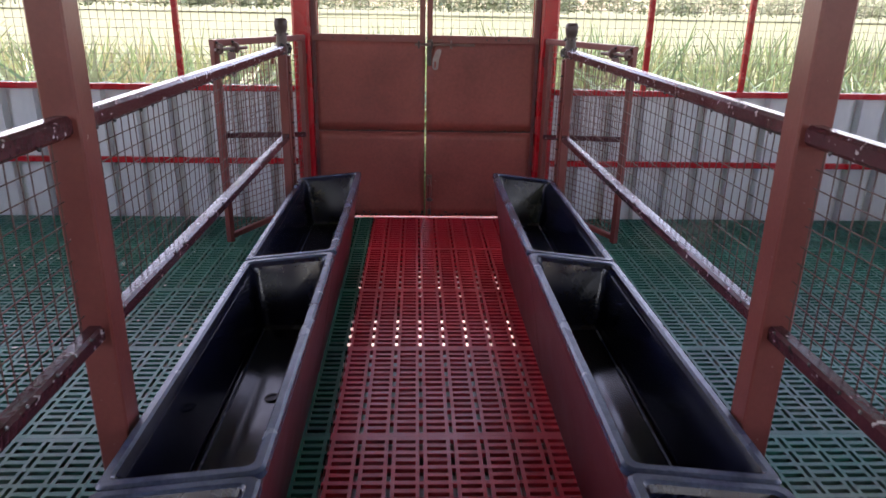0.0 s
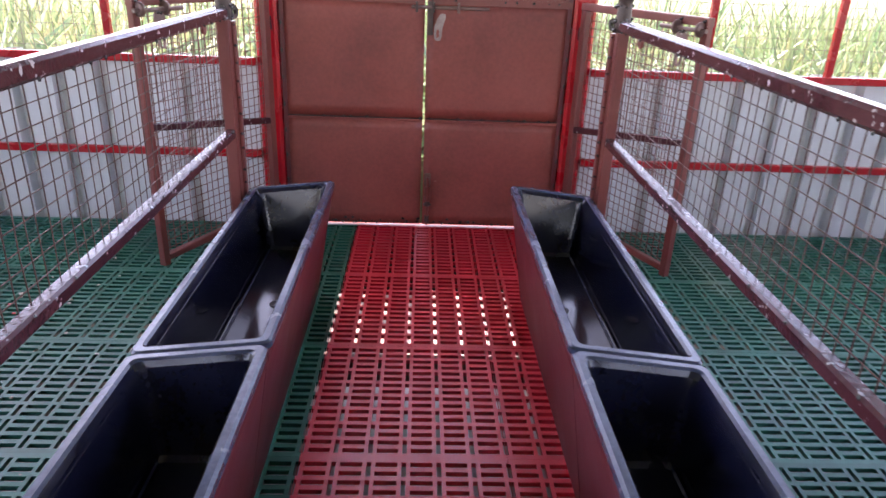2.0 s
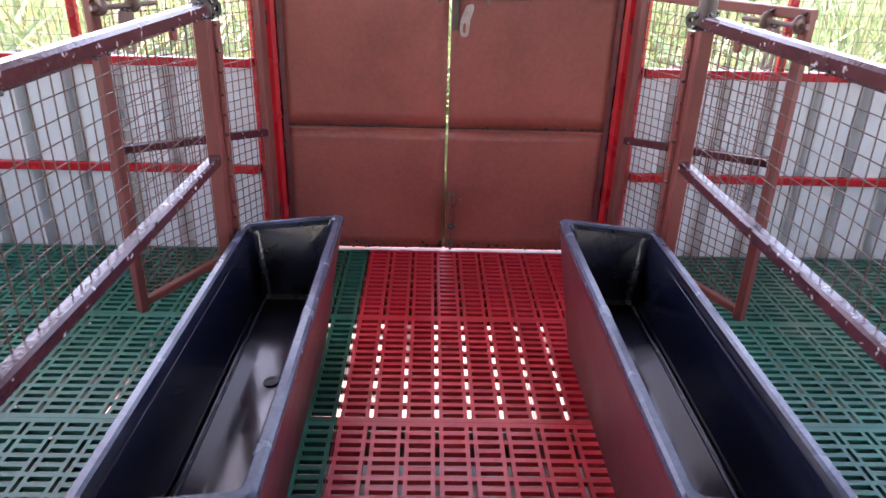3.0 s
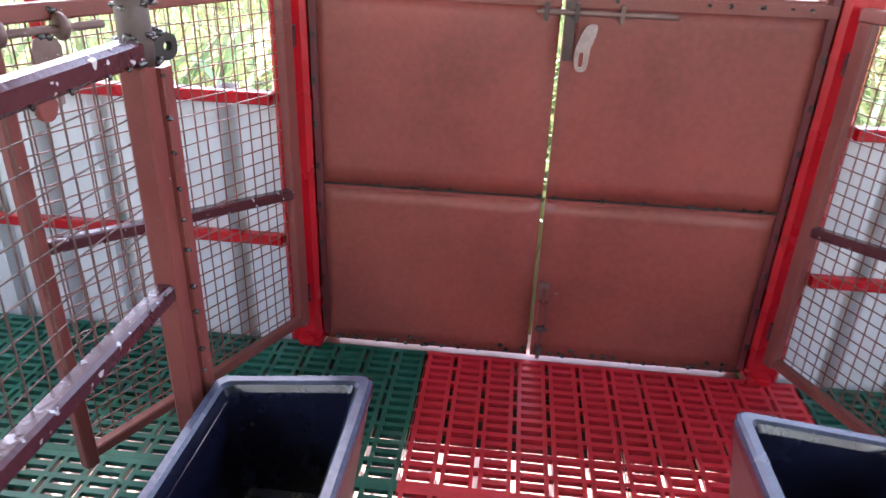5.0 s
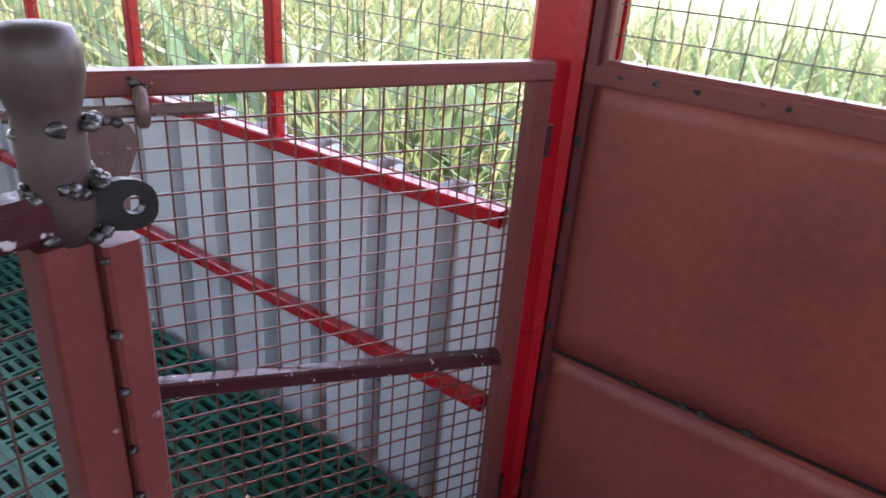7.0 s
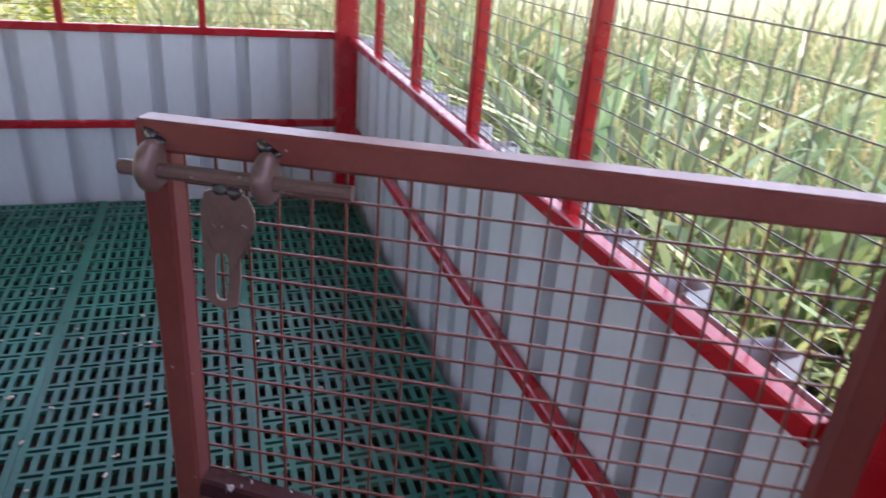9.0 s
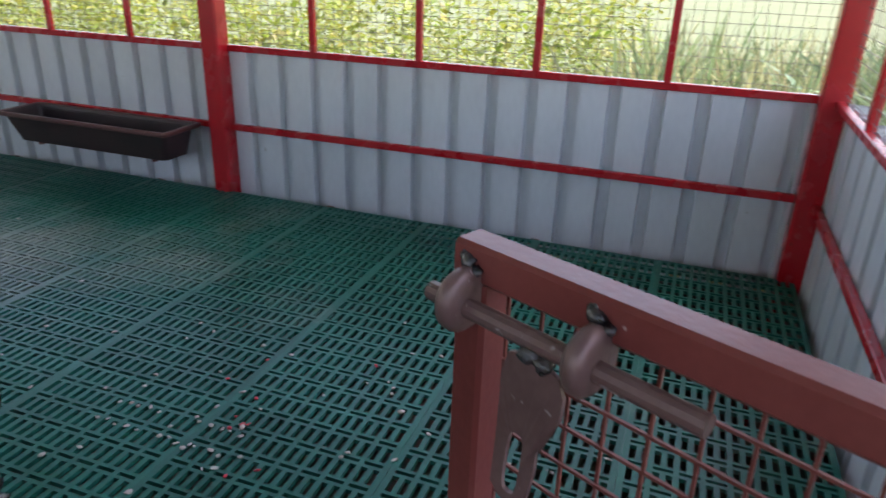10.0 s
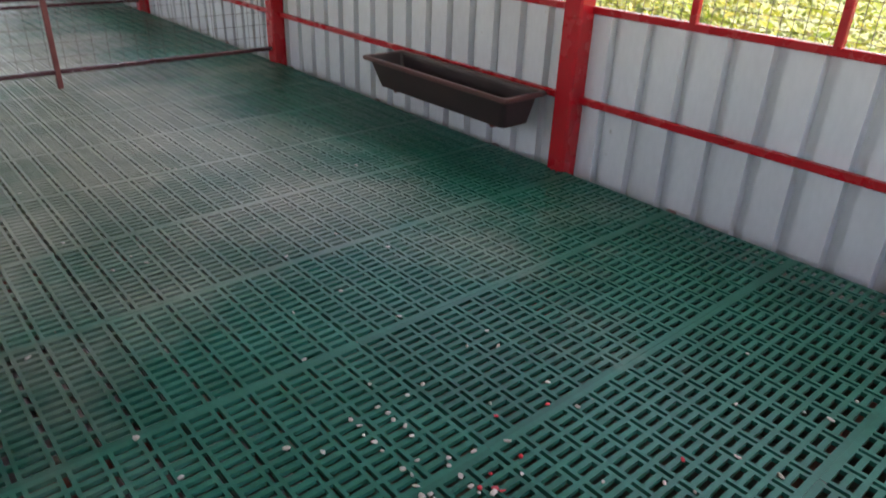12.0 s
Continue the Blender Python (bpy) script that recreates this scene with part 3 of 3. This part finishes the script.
# ---- gates ----
def gate(hinge, free, s):
    """Built along its own +x from the hinge; s is the side of +y on which the bolt sits."""
    hx, hy = hinge
    d = Vector((free[0] - hx, free[1] - hy))
    length = d.length
    g = thing("gate", "maroon steel pen gate with wire mesh, swung open into the pen", "gate", pose(hx, hy, 0, 0, 0, math.degrees(math.atan2(d.y, d.x))), group="pen gates")
    w = 0.034
    part("top_rail", beam((0, 0, 1.144), (length, 0, 1.144), w), MAROON, g)
    part("hinge_stile", beam((0.02, 0, 0.09), (0.02, 0, 1.127), 0.04, w), MAROON, g)
    part("free_stile", beam((length - w / 2, 0, 0.08), (length - w / 2, 0, 1.127), w), MAROON, g)
    part("bottom_rail", beam((w, 0, 0.11), (length - w, 0, 0.11), 0.03), MAROON, g)
    part("middle_rail", beam((w, 0, 0.56), (length - w, 0, 0.67), 0.03), RAILP, g)
    lines = grid_lines((0.01, -s * 0.016, 0.10), (1, 0, 0), (0, 0, 1), length - 0.02, 1.03, 0.0365)
    part("wire_mesh", wires(lines, 0.0020, 0.002), GATEWIRE, g, "maroon welded wire mesh")
    y = s * 0.031
    b = part("bolt", rod((length + 0.012, y, 1.113), (length - 0.235, y, 1.113), 0.0085, 12), PRIMER, g, "round greyish maroon sliding bolt")
    for x in (length - 0.022, length - 0.145):
        bm = turned([(0.010, -0.009), (0.023, -0.0085), (0.0275, -0.004), (0.0275, 0.004), (0.023, 0.0085), (0.010, 0.009)], 20)
        bmesh.ops.rotate(bm, verts=bm.verts, matrix=Matrix.Rotation(radians(90), 3, "Y"))
        bmesh.ops.translate(bm, verts=bm.verts, vec=(x, y - s * 0.002, 1.117))
        part("eye", bm, PRIMER, b, smooth=True)
        bm = blob((x + 0.004, s * 0.018, 1.146), 0.0075, None, x)
        bm = blob((x + 0.010, s * 0.016, 1.150), 0.005, bm, x + 2)
        part("weld", blob((x - 0.006, s * 0.02, 1.141), 0.0055, bm, x + 1), WELD, b, "shiny weld bead", smooth=True)
    cx = length - 0.105
    shape = [(-22, 50), (-27, 32), (-27, 4), (-25, -28), (-24, -60), (-14, -68), (-2, -70), (9, -66), (12, -34), (11, -4), (19, 4), (26, 16), (27, 34), (21, 48), (8, 54), (-9, 55)]
    ring = oval(0, 0, 7, 25, 16, 4)
    ring = ring[5:] + ring[:5]
    bm = plate([(cx - p * 0.00108, 1.045 + q * 0.00108) for p, q in shape], [(cx - (p - 7) * 0.00108, 1.045 + (q - 36) * 0.00108) for p, q in ring], y + s * 0.004, y + s * 0.008)
    for v in bm.verts:
        v.co.y += s * 0.12 * max(0, 1.05 - v.co.z)
    part("tongue", bm, PRIMER, b, "flat greyish maroon tongue with a slot")
    part("weld", blob((cx - 0.008, y + s * 0.006, 1.10), 0.007, blob((cx + 0.006, y + s * 0.004, 1.103), 0.009, None, 4), 5), WELD, b, "shiny weld bead", smooth=True)
    for z in (0.2, 1.02):
        h = part("hinge", rod((-0.006, s * 0.010, z - 0.03), (-0.006, s * 0.010, z + 0.03), 0.007, 10), RAILP, g, "dark barrel hinge")
    return g


gate((-0.748, -0.02), (-1.098, -0.748), 1)
gate((0.748, -0.02), (1.08, -0.74), -1)


# ---- troughs ----
def rounded(x0, x1, y0, y1, z, r, n=5):
    pts = []
    for cx, cy, a0 in ((x1 - r, y1 - r, 0), (x0 + r, y1 - r, 90), (x0 + r, y0 + r, 180), (x1 - r, y0 + r, 270)):
        for i in range(n + 1):
            a = radians(a0 + 90 * i / n)
            pts.append((cx + r * math.cos(a), cy + r * math.sin(a), z))
    return pts


def trough(m, label, material, rim, rim_z=0.435, deep=0.225, stand=True, length=1.243, tilt=0.0, drain_y=0.0, group="feed troughs along the aisle"):
    """A long moulded trough; x across (its aisle side at -x), y along, from its own middle."""
    t = thing("trough", label, "trough", m, group=group)
    w, h = 0.33, length
    hw, hl = w / 2, h / 2
    z = rim_z
    spec = []
    for inset, zz, r in ((0.075, z - deep - 0.008, 0.03), (0.036, z - 0.03, 0.025), (0.022, z - 0.026, 0.02), (0.004, z - 0.026, 0.022), (0.0, z - 0.02, 0.022), (0.0, z - 0.006, 0.022), (0.006, z, 0.02), (0.022, z, 0.02), (0.028, z - 0.006, 0.02), (0.034, z - 0.02, 0.022), (0.074, z - deep + 0.012, 0.03), (0.084, z - deep, 0.026)):
        end, near, far = inset, inset, inset
        if inset > 0.04:
            f = (inset - 0.034) / 0.05
            end, near, far = 0.034 + f * 0.06, 0.034 + f * 0.06, 0.034 + f * 0.008
        loop = rounded(-hw + near, hw - far, -hl + end, hl - end, zz, r)
        if inset > 0.04:
            loop = [(px, py, pz + px * math.tan(radians(tilt))) for px, py, pz in loop]
        spec.append(loop)

    def loft(rows, cap_first, cap_last, bm=None):
        own = bmesh.new()
        loops = [[own.verts.new(p) for p in row] for row in rows]
        n = len(loops[0])
        for p, q in zip(loops, loops[1:]):
            for i in range(n):
                own.faces.new((p[i], p[(i + 1) % n], q[(i + 1) % n], q[i]))
        if cap_first:
            own.faces.new(loops[0])
        if cap_last:
            own.faces.new(loops[-1])
        return merge(bm, own)

    body = part("basin", loft(spec[8:], False, True, loft(spec[:4], True, False)), material, t, "dark moulded plastic basin")
    body.matrix_basis = pose(0, 0, z, 0, tilt, 0) @ pose(0, 0, -z)
    part("rim", loft(spec[3:9], False, False), rim, body, "rolled rim in a paler colour than the basin")
    # moulded line along the foot of the far wall, and the drain
    zz = z - deep + 0.003 + (hw - 0.052) * math.tan(radians(tilt))
    part("ridge", rod((hw - 0.052, -hl + 0.10, zz), (hw - 0.052, hl - 0.10, zz), 0.0035, 6), rim, body)
    bm = turned([(0.021, 0), (0.021, 0.004), (0.014, 0.004), (0.013, 0.0012)], 18, at=(0.0, drain_y, z - deep + 0.001))
    part("drain", bm, BLACK, body, "round black drain")
    if stand:
        top = z + 0.5 * w * math.sin(radians(tilt))
        frame_ = part("stand", beam((-hw + 0.014, -hl, top - 0.042), (-hw + 0.014, hl, top - 0.042), 0.016, 0.026), SKIRT, t, "dark maroon steel stand with a sloping side plate")
        bm = bmesh.new()
        vs = [bm.verts.new(p) for p in ((-hw + 0.006, -hl, top - 0.03), (-hw + 0.006, hl, top - 0.03), (-hw + 0.082, hl, 0.004), (-hw + 0.082, -hl, 0.004))]
        ws = [bm.verts.new((v.co.x + 0.004, v.co.y, v.co.z)) for v in vs]
        bm.faces.new(vs)
        bm.faces.new(ws[::-1])
        for i in range(4):
            bm.faces.new((vs[i], vs[(i + 1) % 4], ws[(i + 1) % 4], ws[i]))
        part("side_plate", bm, SKIRT, frame_)
        low = z - deep - 0.012
        for y in (-hl + 0.13, hl - 0.13):
            part("leg", beam((hw - 0.05, y, 0.004), (hw - 0.05, y, low - 0.046), 0.03), MAROON, frame_)
            part("bearer", beam((-hw + 0.05, y, low - 0.004), (hw - 0.03, y, low - 0.034), 0.022), MAROON, frame_)
    else:
        for y in (-hl + 0.2, hl - 0.2):
            part("bracket", beam((-0.05, y, z - deep - 0.022), (hw + 0.02, y, z - deep - 0.022), 0.025, 0.025), MAROON, t)
    return t


for s in (-1, 1):
    for k in range(4):
        trough(pose(s * 0.5125, -0.838 - 0.6225 - k * 1.247, 0, 0, 0, 180 if s < 0 else 0), "empty black plastic feed trough on a maroon stand", TROUGH, LITRIM, rim_z=0.493, deep=0.25, tilt=6.5, drain_y=0.07 * s)
for y in (-3.96, -10.3):
    trough(pose(-3.79, y, 0, 0, 0, 180), "dull dark plastic trough hung on the sheet wall", OLDTROUGH, OLDRIM, rim_z=0.40, deep=0.18, stand=False, length=1.28, group="wall troughs")


# ---- partition fences between the pens ----
def partition(y, x0, x1, posts):
    f = thing("fence", "brown steel tube partition fence across the pen", "fence", group="pen partitions")
    for z in (0.115, 0.61, 1.06):
        part("rail", beam((x0, y, z), (x1, y, z), 0.032), RAILP, f)
    for x in posts:
        part("post", beam((x, y, 0.0), (x, y, 1.2), 0.036), MAROON, f)
    part("wire_mesh", wires(grid_lines((x0, y + 0.012, 0.115), (1, 0, 0), (0, 0, 1), x1 - x0, 0.94, 0.1), 0.0016, 0.002), WIRE, f, "thin dark wire mesh")


for py in (-6.35, -9.5, -12.65):
    partition(py, WX + 0.12, -0.78, (-2.25, -0.85))
partition(-6.35, 0.78, EX - 0.12, (0.85, 2.3))


# ---- plants outside ----
def blades(name, material, spots, label, category, leaf_w=0.016):
    """Many bent, tapering grass blades as one mesh. spots: x, y, foot height, blade height, lean."""
    n = len(spots)
    rng = np.random.default_rng(4)
    base = np.array([s[:3] for s in spots])
    hgt = np.array([s[3] for s in spots])
    room = np.maximum(base[:, 1] - 0.25, WX - 0.3 - base[:, 0])
    lean = np.minimum([s[4] for s in spots], np.maximum(room, 0.05) / hgt)
    az = rng.uniform(0, 2 * np.pi, n)
    turn = rng.uniform(0, 2 * np.pi, n)
    dirs = np.stack([np.cos(az), np.sin(az), np.zeros(n)], 1)
    side = np.stack([np.cos(turn), np.sin(turn), np.zeros(n)], 1)
    wid = leaf_w * rng.uniform(0.6, 1.5, n)
    steps = (0.0, 0.35, 0.62, 0.84, 1.0)
    pts = []
    for f in steps:
        bend = lean * f ** 2.2
        c = base + dirs * (hgt * bend)[:, None] + np.stack([np.zeros(n), np.zeros(n), hgt * (f - 0.45 * np.abs(lean) * f ** 3)], 1)
        half = wid * (0.35, 0.5, 0.45, 0.3, 0.03)[steps.index(f)]
        pts += [c - side * half[:, None], c + side * half[:, None]]
    verts = np.stack(pts, 1).reshape(-1, 3)
    k = len(steps) * 2
    quads = np.array([(2 * i, 2 * i + 1, 2 * i + 3, 2 * i + 2) for i in range(len(steps) - 1)])
    faces = (np.arange(n)[:, None, None] * k + quads[None]).reshape(-1, 4)
    me = bpy.data.meshes.new(name)
    me.from_pydata(verts.tolist(), [], faces.tolist())
    me.materials.append(material)
    return tagged(new(name, me), label, category, kind="stuff")


rng = random.Random(21)
spots, dry = [], []
for k in range(20000):
    y = 1.0 + 5.5 * rng.random() ** 1.5
    x = rng.uniform(-8.5, 8.5)
    clump = noise.noise((x * 0.7, y * 0.7, 3.0))
    h = 1.55 + 0.45 * clump + 0.4 * rng.random() + 0.05 * y - (0.1 if x < -0.8 else 0.0)
    if abs(x) < 1.7 and y < 2.2:
        continue
    (dry if rng.random() < (0.5 if x < -2.0 else 0.16) else spots).append((x, y, GROUND, h, rng.uniform(0.1, 0.75)))
for k in range(4200):
    x = WX - 1.0 - 4.0 * rng.random()
    y = rng.uniform(-1.2, 3.0)
    h = 1.5 + 0.6 * rng.random()
    (dry if rng.random() < 0.5 else spots).append((x, y, GROUND, h, rng.uniform(0.1, 0.7)))
blades("grass", GRASS, spots, "tall green fodder grass outside the mesh", "grass", 0.04)
broad = []
for k in range(5200):
    y = 0.75 + 3.2 * rng.random() ** 1.3
    x = rng.uniform(-7.5, 7.5)
    if abs(x) < 1.1 and y < 1.6 or noise.noise((x * 0.9, y * 0.9, 8.0)) < -0.12:
        continue
    broad.append((x, y, GROUND, 1.5 + 0.75 * rng.random(), rng.uniform(0.35, 1.15)))
blades("broad_grass", BROAD, broad, "broad arching blue-green fodder leaves by the wall", "grass", 0.075)
blades("dry_grass", DRY, dry, "tall pale dry grass among the green", "grass", 0.018)


def bushes(name, count, box_, seed, label, grow=1.0, material=None):
    """A dense stand of leafy plants: stems and a great many small folded leaves."""
    r = np.random.default_rng(seed)
    (x0, x1), (y0, y1) = box_
    stems = int(count / 60)
    sx, sy = r.uniform(x0, x1, stems), r.uniform(y0, y1, stems)
    top = r.uniform(1.5, 2.5, stems) * (1 if grow == 1.0 else grow * 0.3)
    pick = r.integers(0, stems, count)
    f = r.uniform(0.15, 1.0, count) ** 0.7
    c = np.stack([sx[pick] + r.normal(0, 0.13 * grow, count), sy[pick] + r.normal(0, 0.13 * grow, count), GROUND + top[pick] * f], 1)
    az = r.uniform(0, 2 * np.pi, count)
    tilt = r.uniform(-0.5, 0.9, count)
    d = np.stack([np.cos(az) * np.cos(tilt), np.sin(az) * np.cos(tilt), -np.sin(tilt)], 1)
    s = np.stack([-np.sin(az), np.cos(az), r.uniform(-0.3, 0.3, count)], 1)
    ln = r.uniform(0.05, 0.12, count)[:, None] * grow
    up = np.cross(d, s)
    verts = np.stack([c, c + d * ln * 0.5 + s * ln * 0.32 + up * ln * 0.08, c + d * ln, c + d * ln * 0.5 - s * ln * 0.32 + up * ln * 0.08], 1).reshape(-1, 3)
    i = np.arange(count)[:, None] * 4
    faces = np.concatenate([i + np.array([[0, 1, 2]]), i + np.array([[0, 2, 3]])], 1).reshape(-1, 3)
    me = bpy.data.meshes.new(name)
    me.from_pydata(verts.tolist(), [], faces.tolist())
    me.materials.append(material or LEAF)
    tagged(new(name, me), label, "bushes", kind="stuff")


bushes("bushes", 42000, ((WX - 6.0, WX - 1.6), (-16.0, -1.2)), 2, "dense sunlit yellow-green leafy plants outside the mesh")

bushes("far_bushes", 60000, ((-130, 130), (120.0, 140.0)), 6, "far line of trees and shrubs beyond the field, paled by haze in the leaf colour", grow=8.0, material=HAZYLEAF)


# ---- pale bits for slot light and red chips on the slats ----
def bits(name, material, spots, label):
    bm = bmesh.new()
    r = random.Random(12)
    for x, y in spots:
        own = bmesh.new()
        bmesh.ops.create_icosphere(own, subdivisions=1, radius=1)
        a, b, c = (r.uniform(0.004, 0.010) for _ in range(3))
        turn = Matrix.Rotation(r.uniform(0, 6.28), 3, "Z")
        for v in own.verts:
            k = 1 + 0.35 * r.uniform(-1, 1)
            v.co = Vector((x, y, 0.0035)) + turn @ Vector((v.co.x * a * k * 1.3, v.co.y * b * k, v.co.z * c * 0.5))
        bm = merge(bm, own)
    return tagged(new(name, mesh_of(name, bm, material)), label, "litter", kind="stuff")


rng = random.Random(31)
# Pale bits imitate sunlit concrete glimpsed through the pen slots.
pale = [(-1.905 - 0.1 * r - 0.006 * (k % 2) + rng.uniform(-0.006, 0.006), -2.18 + 0.0385 * k + rng.uniform(-0.006, 0.006)) for r in range(2) for k in range(13) if rng.random() < 0.85]
pale += [(-1.3 - 1.6 * rng.random(), -0.7 - 1.6 * rng.random() ** 1.3) for k in range(70)]
pale += [(rng.uniform(-3.2, -1.1), rng.uniform(-5.0, -0.4)) for k in range(60)]
bits("slot_light_bits", SLOTLIGHT, pale, "pale bits on the green slats in place of light through the slots")
bits("red_crumbs", REDPL, [(-2.06 + rng.uniform(-0.03, 0.05), -1.76 + rng.uniform(-0.04, 0.04)) for k in range(5)] + [(rng.uniform(-2.6, -1.4), rng.uniform(-2.0, -0.8)) for k in range(12)], "small red plastic chips on the green slats")


# ---- slatted plastic floor ----
COLS, ROWS, CW, RW, THICK = 6, 16, 0.1, 0.03875, 0.015


def slat_tile_mesh(name, material):
    """One slatted tile: bars across, pairs of ribs along, long slots between the columns."""
    verts, faces = [], []

    def quad(a, b, c, d):
        base = len(verts)
        verts.extend((a, b, c, d))
        faces.append((base, base + 1, base + 2, base + 3))

    def top(x0, x1, y0, y1):
        quad((x0, y0, 0), (x1, y0, 0), (x1, y1, 0), (x0, y1, 0))

    def well(x0, x1, y0, y1):
        t = -THICK
        quad((x0, y0, 0), (x0, y0, t), (x1, y0, t), (x1, y0, 0))
        quad((x1, y1, 0), (x1, y1, t), (x0, y1, t), (x0, y1, 0))
        quad((x0, y1, 0), (x0, y1, t), (x0, y0, t), (x0, y0, 0))
        quad((x1, y0, 0), (x1, y0, t), (x1, y1, t), (x1, y1, 0))

    w, ln = COLS * CW - 0.0008, ROWS * RW - 0.0006
    edge = 0.012
    slot, half = 0.0195, 0.0065
    y_lo, y_hi = edge, ln - edge
    step = (y_hi - y_lo) / ROWS
    top(0, w, 0, y_lo)
    top(0, w, y_hi, ln)
    quad((0, 0, 0), (w, 0, 0), (w, 0, -0.03), (0, 0, -0.03))
    quad((0, ln, -0.03), (w, ln, -0.03), (w, ln, 0), (0, ln, 0))
    for c in range(COLS):
        a, b = c * w / COLS, (c + 1) * w / COLS
        xa, xb = a + 0.0185, b - 0.0185
        la, lb = a + half, b - half
        top(la, xa, y_lo, y_hi)
        top(xb, lb, y_lo, y_hi)
        prev = y_lo
        for r in range(ROWS):
            s0 = y_lo + (r + 0.5) * step - slot / 2
            top(xa, xb, prev, s0)
            well(xa, xb, s0, s0 + slot)
            prev = s0 + slot
        top(xa, xb, prev, y_hi)
    for c in range(COLS + 1):
        xa, xb = max(c * w / COLS - half, 0), min(c * w / COLS + half, w)
        prev = y_lo
        for r in range(ROWS // 2):
            s0 = y_lo + (r + 0.5) * 2 * step - 0.029
            top(xa, xb, prev, s0)
            well(xa, xb, s0, s0 + 0.058)
            prev = s0 + 0.058
        top(xa, xb, prev, y_hi)
    me = bpy.data.meshes.new(name)
    me.from_pydata(verts, [], faces)
    me.materials.append(material)
    return me


floor = thing("floor", "raised slatted plastic floor, green in the pens and red in the aisle", "floor", kind="structure")
green_me, red_me = slat_tile_mesh("tile", GREEN), slat_tile_mesh("tile_red", REDPL)
LEFT = -0.338
rng = random.Random(9)
for j in range(20):
    for i in range(-6, 7):
        tile = new("tile", red_me if i in (0, 1) else green_me)
        tile.parent = floor
        tile.location = (LEFT + i * COLS * CW, -(j + 1) * ROWS * RW, rng.uniform(-0.0006, 0.0006))
        tile.rotation_euler = (rng.uniform(-0.002, 0.002), rng.uniform(-0.002, 0.002), 0)
# the far rows of tiles, too small to tell apart
for me, label in ((green_me, "far green slatted tiles"), (red_me, "far red slatted tiles")):
    src = np.array([v.co for v in me.vertices])
    poly = np.array([p.vertices for p in me.polygons])
    offs = [(LEFT + i * COLS * CW, -(j + 1) * ROWS * RW, 0) for j in range(20, 30) for i in range(-6, 7) if (i in (0, 1)) == (me is red_me)]
    far = bpy.data.meshes.new("far_tiles")
    far.from_pydata(np.concatenate([src + np.array(o) for o in offs]).tolist(), [], np.concatenate([poly + k * len(src) for k in range(len(offs))]).tolist())
    far.materials.append(me.materials[0])
    ob = tagged(new("far_tiles", far), label, kind="stuff")
    ob.parent = floor
for y in [-0.03 - 1.24 * k for k in range(16)]:
    part("joist", beam((WX, y, -0.075), (EX, y, -0.075), 0.05, 0.09), MAROON, floor, "steel joist under the slats")
